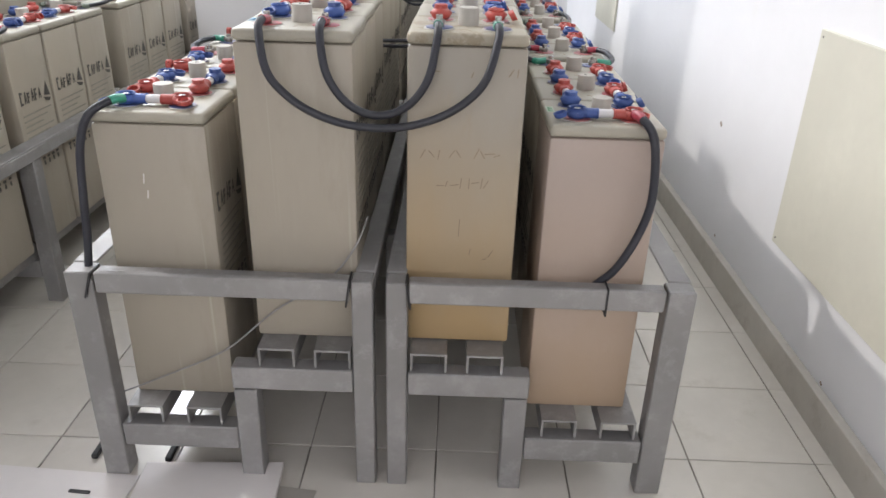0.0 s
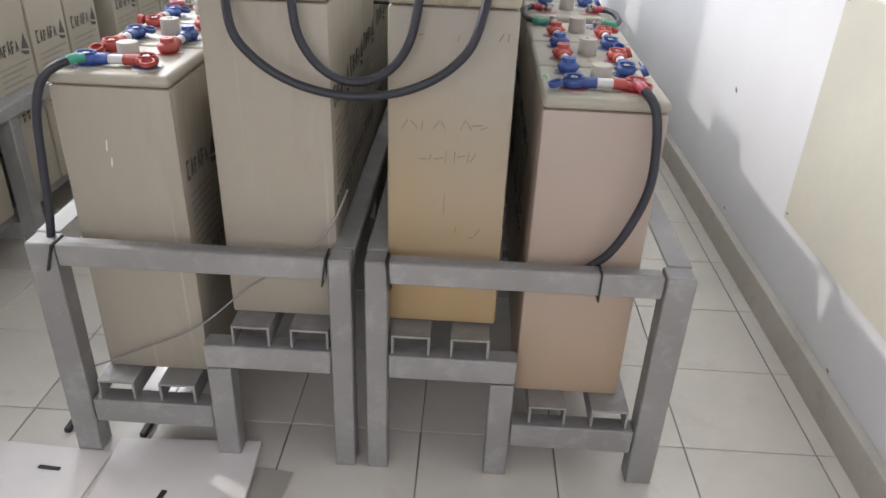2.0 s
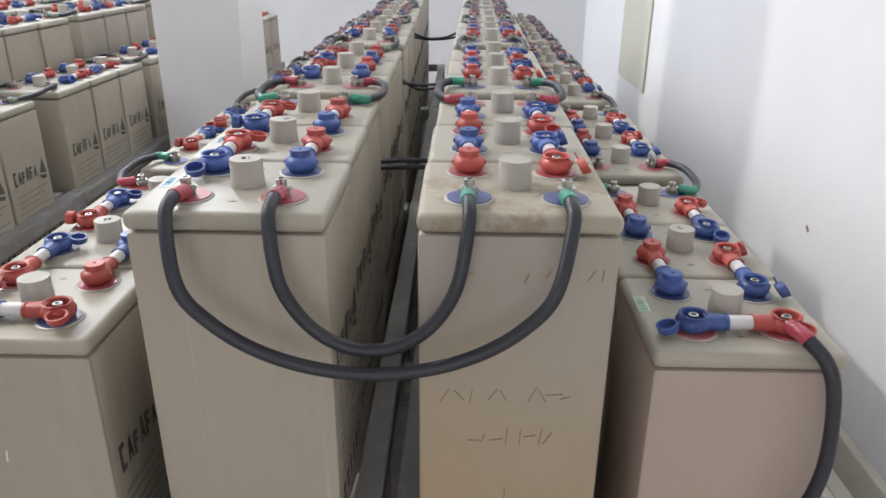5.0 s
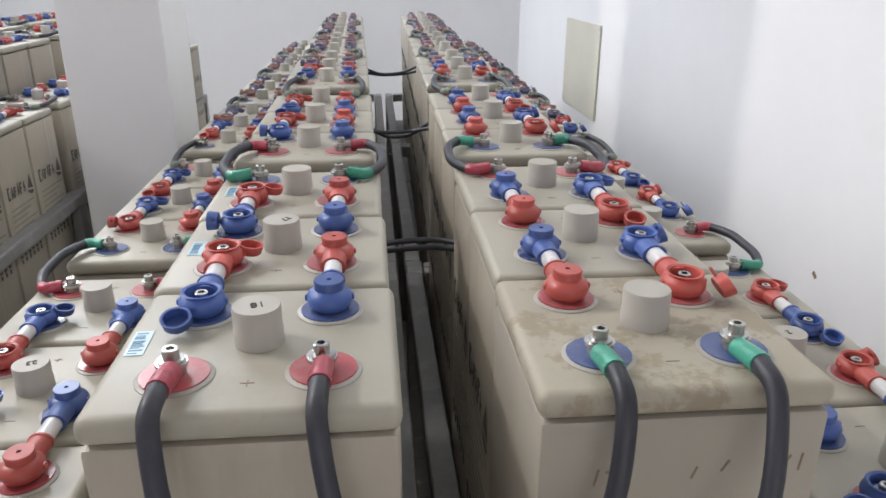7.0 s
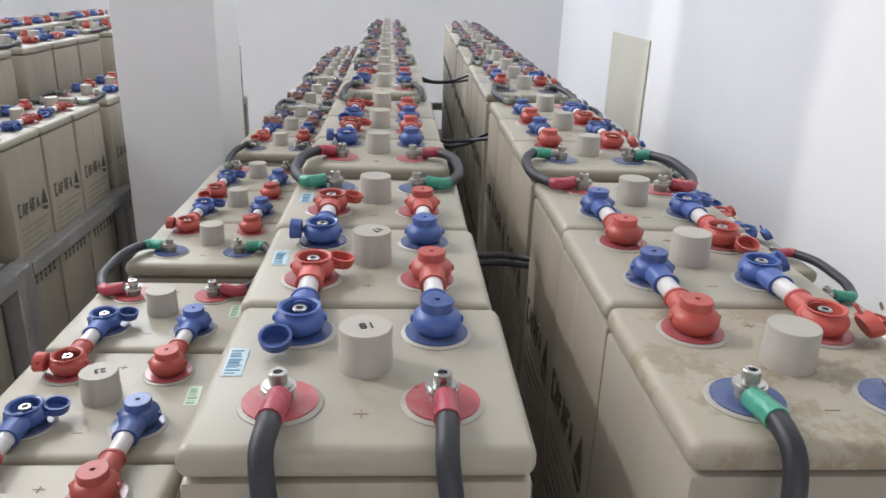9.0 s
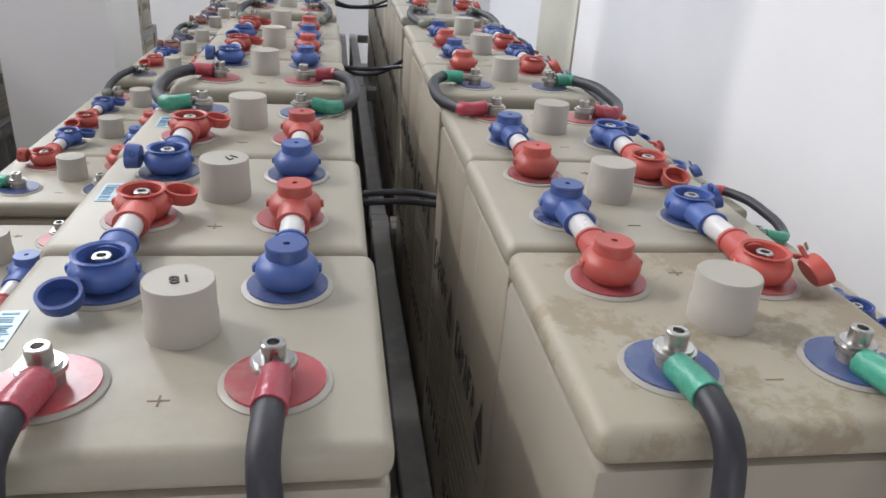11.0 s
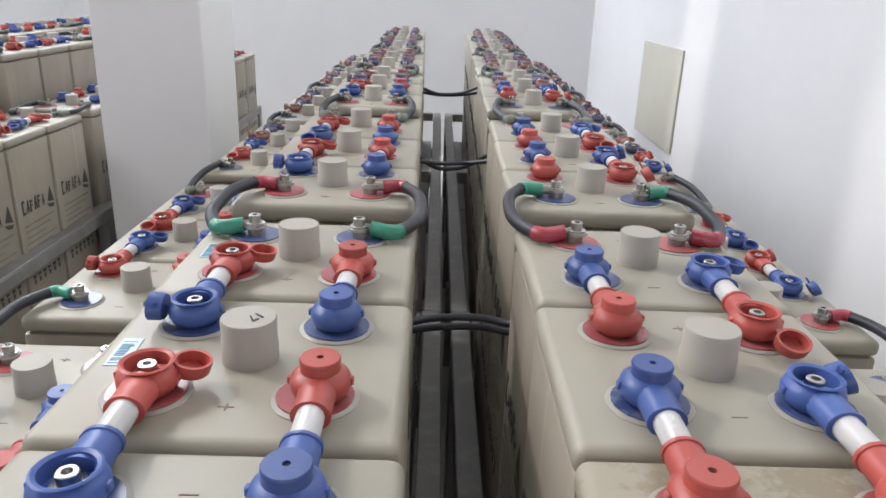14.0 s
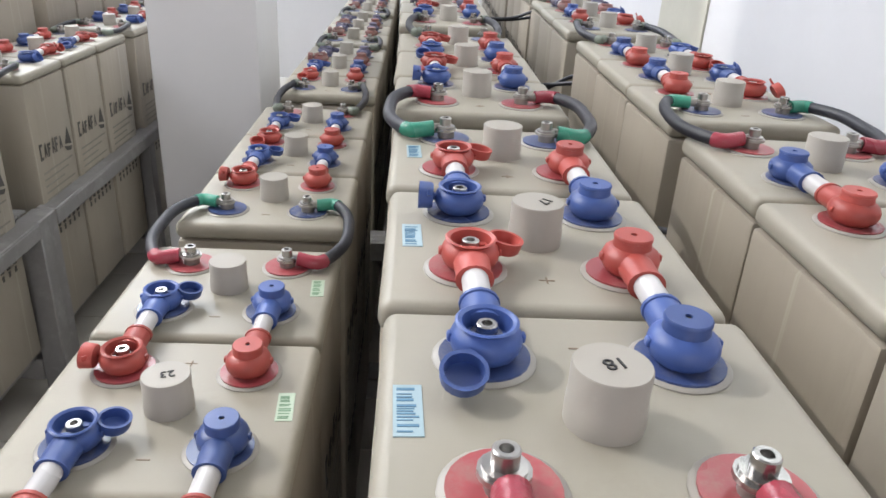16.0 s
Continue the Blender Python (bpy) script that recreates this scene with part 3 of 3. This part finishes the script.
def u_cable(xa, xb, low, fwd):
    n = 10
    pts = [(xa, 1.832, Z1), (xa - 0.001, 1.796, Z1 + 0.003), (xa - 0.001, 1.770, Z1 - 0.014)]
    mid, half = (xa + xb) / 2, (xb - xa) / 2
    for k in range(1, n):
        a = math.pi * k / n
        pts.append((mid - half * math.cos(a) * 0.97, fwd - 0.006 * math.sin(a), low + (Z1 - 0.03 - low) * (1 - math.sin(a))))
    pts += [(xb + 0.001, 1.770, Z1 - 0.014), (xb + 0.001, 1.796, Z1 + 0.003), (xb, 1.832, Z1)]
    put_cable(pts, 0.0080, (TAPE_RED, TAPE_GREEN), "thick dark cable hanging in a loop between the two high rows")


u_cable(XL + PX, XR - PX, 0.963, 1.752)
u_cable(XL - PX, XR + PX, 0.943, 1.734)
XLL, XRL = -0.474, 0.456
YP = Y0 + L / 2 - PY
for xc, near_red in ((XLL, False), (XRL, False)):
    link = put_link(near_red, True, 1, pose(xc - PX, YP, TOP_LO, 0, 0, -90))
put_cable([(XRL + PX, YP - 0.02, Z2 + 0.004), (XRL + PX + 0.006, 1.80, Z2 + 0.005), (XRL + PX + 0.026, 1.768, Z2 - 0.02), (0.550, 1.757, 0.875), (0.552, 1.755, 0.79), (0.532, 1.757, 0.71), (0.50, 1.762, 0.64), (0.465, 1.768, 0.60), (0.44, 1.77, 0.57)], 0.0088, (TAPE_RED, None), "thick dark cable bent down the front of a low cell", lug=False)
put_cable([(XLL - PX, YP - 0.02, Z2 + 0.004), (XLL - PX - 0.014, 1.80, Z2 + 0.005), (-0.583, 1.775, Z2 - 0.02), (-0.607, 1.768, 0.87), (-0.618, 1.764, 0.76), (-0.623, 1.760, 0.68), (-0.632, 1.757, 0.607)], 0.0085, (TAPE_GREEN, None), "thick dark cable bent down beside a low cell", lug=False)
# thin grey wire along the stand's near end
wire = part("wire", tube([(-0.655, 1.80, 0.235), (-0.62, 1.779, 0.262), (-0.50, 1.779, 0.318), (-0.36, 1.779, 0.392), (-0.24, 1.779, 0.50), (-0.12, 1.779, 0.582), (-0.058, 1.783, 0.66), (-0.035, 1.84, 0.71)], 0.0022, 8), GALV, smooth=True)
tagged(wire, "thin grey wire strung across the stand's end", "wire")
# cables across the gap between the two high rows
for y, z, sag in ((2.488, 0.985, 0.004), (2.496, 0.970, 0.006), (3.27, 1.02, 0.02), (3.285, 1.035, 0.05), (4.04, 1.085, 0.035), (4.052, 1.065, 0.02)):
    back = 0.038 if y < 3 else 0.075
    a, b = -0.048 + DRIFT[1] * (y - Y0), 0.047 + DRIFT[2] * (y - Y0)
    put_cable([(a - 0.02, y - back, z), (a, y - back * 0.5, z - sag * 0.4), (a * 0.4, y, z - sag), (b * 0.4, y + 0.002, z - sag * 0.9), (b, y - back * 0.5, z - sag * 0.2), (b + 0.02, y - back, z + 0.004)], 0.0048, (None, None), "black cable crossing the gap between two rows", lug=False)

# cable ties on the end rails
for x, lean in ((-0.070, 8), (0.066, -8), (0.482, 0), (-0.628, 18)):
    tie = part("cable_tie", box(-0.0018, 0.0018, -0.006, 0.0408, -0.006, 0.058), BLACK)
    tie.matrix_basis = pose(x, 1.7200, 0.5575, 0, lean, 0)
    tagged(tie, "black plastic cable tie round the end rail", "cable tie", "cable ties")


def sticker(x, y, z, w, d, paper, ink, turn, label):
    st = empty("barcode_sticker", pose(x, y, z, 0, 0, turn))
    part("paper", box(-w / 2, w / 2, -d / 2, d / 2, 0, 0.0006), paper, st)
    bm = bmesh.new()
    yy = -d / 2 + 0.003
    while yy < d / 2 - 0.004:
        hgt = random.choice((0.0008, 0.0012, 0.002))
        add_box(bm, -w / 2 + 0.002, w / 2 - random.uniform(0.002, 0.006), yy, yy + hgt, 0.0006, 0.0009)
        yy += hgt + random.choice((0.001, 0.0015, 0.003))
    tagged(part("barcode", bm, ink, st), kind="stuff")
    return tagged(st, label, "sticker", "stickers on lids")


for k in range(3):
    sticker(XL - W / 2 + 0.016, Y0 + 0.115 + k * PITCH, TOP_HI, 0.0155, 0.043, STICKER, INK_BLUE, 2, "pale blue barcode sticker on a battery lid")
sticker(XR + W / 2 - 0.016, Y0 + 0.105, TOP_HI, 0.022, 0.062, STICKER_GREEN, INK_GREEN, -6, "torn pale green sticker on a battery lid")
sticker(XRL - W / 2 + 0.014, Y0 + 0.13, TOP_LO, 0.016, 0.045, STICKER_GREEN, INK_GREEN, 0, "pale green sticker on a battery lid")
for k in range(2):
    sticker(XLL + W / 2 - 0.02, Y0 + 0.115 + (k + 1) * PITCH, TOP_LO, 0.015, 0.04, STICKER_GREEN, INK_GREEN, 4, "pale green sticker on a battery lid")


def number(text, x, y, z, turn, size=0.013):
    curve = bpy.data.curves.new("number", "FONT")
    curve.body, curve.size, curve.align_x, curve.align_y, curve.extrude = text, size, "CENTER", "CENTER", 0.0003
    temp = new("number", curve)
    bpy.context.view_layer.update()
    data = bpy.data.meshes.new_from_object(temp.evaluated_get(bpy.context.evaluated_depsgraph_get()))
    bpy.data.objects.remove(temp)
    ob = new("handwritten_number", data)
    data.materials.clear()
    data.materials.append(BLACK)
    ob.matrix_basis = pose(x, y, z, 0, 0, turn)
    return tagged(ob, "small black handwritten number on a vent cap", "number", "numbers on vent caps")


VT = TOP_HI + VENT_H - 0.0006
for text, x, k, top, turn in (("18", XL, 0, VT, 195), ("17", XL, 1, VT, 230), ("7", XR, 0, VT, 210), ("8", XR, 1, VT, 170), ("9", XR, 2, VT, 190), ("23", XLL, 1, TOP_LO + VENT_H - 0.0006, 200), ("2", XRL, 1, TOP_LO + VENT_H - 0.0006, 190)):
    number(text, x, Y0 + L / 2 + k * PITCH, top, turn)

# faint hand-written strokes on the yellow case, none of them legible
scrawl = bmesh.new()
strokes = ((0.085, 0.862, 0.022, 60), (0.103, 0.863, 0.018, -50), (0.118, 0.861, 0.02, 80), (0.145, 0.864, 0.02, 55), (0.158, 0.864, 0.018, -60), (0.195, 0.866, 0.024, 65), (0.207, 0.864, 0.02, -60), (0.222, 0.866, 0.022, 5), (0.236, 0.862, 0.014, 20),
           (0.122, 0.795, 0.016, 0), (0.135, 0.799, 0.014, 70), (0.152, 0.797, 0.018, 10), (0.165, 0.801, 0.024, 85), (0.182, 0.801, 0.024, 88), (0.195, 0.803, 0.016, 10), (0.208, 0.802, 0.024, 82), (0.217, 0.800, 0.02, 60),
           (0.19, 0.645, 0.014, 80), (0.235, 0.642, 0.02, 60), (0.222, 0.628, 0.01, 20), (0.165, 0.70, 0.04, 88), (0.255, 1.03, 0.016, 60), (0.268, 1.03, 0.016, 85), (0.10, 1.025, 0.016, 80), (0.112, 1.03, 0.01, 0), (0.18, 1.025, 0.012, 70), (0.205, 1.03, 0.012, 60))
for x, z, length, lean in strokes:
    vs = bmesh.ops.create_cube(scrawl, size=1.0, matrix=pose(x, Y0 + 0.0012, z + 0.012, 0, -lean, 0) @ Matrix.Diagonal((length, 0.0008, 0.0017, 1)))
tagged(part("scrawl", scrawl, PENCIL), "illegible brown pen strokes on a battery case", "writing", kind="stuff")
scratch = bmesh.new()
for x, z, length, lean in ((-0.497, 0.80, 0.022, 84), (-0.493, 0.765, 0.018, 82)):
    bmesh.ops.create_cube(scratch, size=1.0, matrix=pose(x, Y0 + 0.0012, z, 0, -lean, 0) @ Matrix.Diagonal((length, 0.0008, 0.0025, 1)))
tagged(part("scratch", scratch, CARD), "two short white scratches on a battery case", "scratch", kind="stuff")

# ---- things on the wall and the floor ----


def wall_board(y0, y1, z0, z1, label, dark_edge=True):
    board = empty("wall_board", pose(WALL_X, (y0 + y1) / 2, z0))
    w, h = (y1 - y0) / 2, z1 - z0
    part("sheet", box(-0.012, 0.0, -w, w, 0, h, 0.002, 1), PANELM, board, smooth=True)
    if dark_edge:
        part("edge_gap", box(-0.010, 0.0, -w - 0.005, -w, 0, h), BLACK, board, "dark open joint")
    for y in (-w + 0.02, w - 0.02):
        for z in (0.02, h - 0.02):
            m = Matrix.Translation((-0.012, y, z)) @ Matrix.Rotation(radians(-90), 4, "Y")
            part("screw", lathe([(0.0, 0), (0.004, 0), (0.003, 0.002), (0.0, 0.002)], 8, m), LEAD, board)
    return tagged(board, label, "wall board", "boards on the wall")


wall_board(1.69, 2.505, 0.395, 1.048, "cream board screwed flat to the white wall")
wall_board(5.37, 6.09, 0.60, 1.12, "narrow cream board fixed flat to the white wall", False)
mark = part("wall_scuff", box(-0.0012, 0.0, -0.011, 0.011, -0.006, 0.006), PENCIL)
mark.matrix_basis = pose(WALL_X, 3.16, 0.592, 35, 0, 0)
tagged(mark, "small brown scuff on the white wall", "scuff")
for y, z in ((3.0, 0.19), (2.55, 0.155), (2.05, 0.17), (3.7, 0.16)):
    m = part("wall_scuff", box(-0.0012, 0.0, -0.006, 0.006, -0.003, 0.003), PENCIL)
    m.matrix_basis = pose(WALL_X, y, z, 20, 0, 0)
    tagged(m, "small brown scuff low on the white wall", "scuff")


def sheet(name, x, y, z, w, d, t, turn, tilt, mat, label, category):
    ob = part(name, box(-w / 2, w / 2, -d / 2, d / 2, 0, t, 0.0015, 1), mat)
    ob.matrix_basis = pose(x, y, z, tilt, 0, turn)
    return tagged(ob, label, category)


card = sheet("card_sheet", -0.84, 1.648, FLOOR, 0.50, 0.165, 0.004, -3, 0, CARD, "flat white card strip with black tape on the floor", "card")
sheet("tape_strip", -0.705, 1.655, FLOOR + 0.0042, 0.052, 0.010, 0.0006, -4, 0, BLACK, "black tape strip stuck on white card", "tape")
sheet("card_sheet", -0.40, 1.51, FLOOR + 0.0045, 0.335, 0.50, 0.012, 3, 0, CARD, "large white card panel lying on the floor", "card")
sheet("tape_strip", -0.418, 1.585, FLOOR + 0.0168, 0.013, 0.030, 0.0006, -8, 0, BLACK, "short black tape strip stuck on white card", "tape")
sheet("card_sheet", -0.245, 1.50, FLOOR, 0.14, 0.40, 0.0035, -7, 0, RIM, "thin pale card under a larger panel", "card")
sheet("floor_mat", -0.80, 1.44, FLOOR, 0.30, 0.20, 0.004, 0, 0, BLACK, "black mat lying on the floor tiles", "mat")
frame_piece = empty("steel_bracket", pose(-0.63, 1.83, FLOOR))
for a, b, c, d in ((-0.10, 0.10, 0.03, 0.045), (-0.10, -0.085, -0.06, 0.03), (0.085, 0.10, -0.06, 0.03)):
    part("bar", box(a, b, c, d, 0, 0.014, 0.002, 1), BLACK, frame_piece)
tagged(frame_piece, "small dark steel bracket lying under the stand", "bracket")

# ---- floor tiles ----
TX, TY, GAP = 0.325, 0.320, 0.003
tile_bm = box(-TX / 2 + GAP / 2, TX / 2 - GAP / 2, -TY / 2 + GAP / 2, TY / 2 - GAP / 2, -0.006, 0.0, 0.0012, 1)
tile_mesh = None
rest = bmesh.new()
ix0, ix1 = int((LEFT_X - 0.13) / TX) - 1, int((WALL_X - 0.13) / TX)
for i in range(ix0, ix1 + 1):
    xa = max(0.13 + i * TX + GAP / 2, LEFT_X)
    xb = min(0.13 + (i + 1) * TX - GAP / 2, WALL_X)
    if xb - xa < 0.02:
        continue
    whole = xb - xa > TX - GAP - 0.001
    for j in range(-14, 20):
        ya, yb = 1.852 + j * TY + GAP / 2, 1.852 + (j + 1) * TY - GAP / 2
        ya, yb = max(ya, NEAR_Y), min(yb, FAR_Y)
        if yb - ya < 0.02:
            continue
        if whole and yb - ya > TY - GAP - 0.001 and -6 <= j <= 15:
            x, y = (xa + xb) / 2, (ya + yb) / 2
            if tile_mesh is None:
                t0 = part("tile", tile_bm, TILE, floor, smooth=True)
                tile_mesh = t0.data
                t0.location = (x, y, FLOOR)
            else:
                share("tile", tile_mesh, floor, Matrix.Translation((x, y, FLOOR)))
        else:
            add_box(rest, xa, xb, ya, yb, FLOOR - 0.006, FLOOR)
tagged(part("tiles_rest", rest, TILE, floor), kind="stuff")
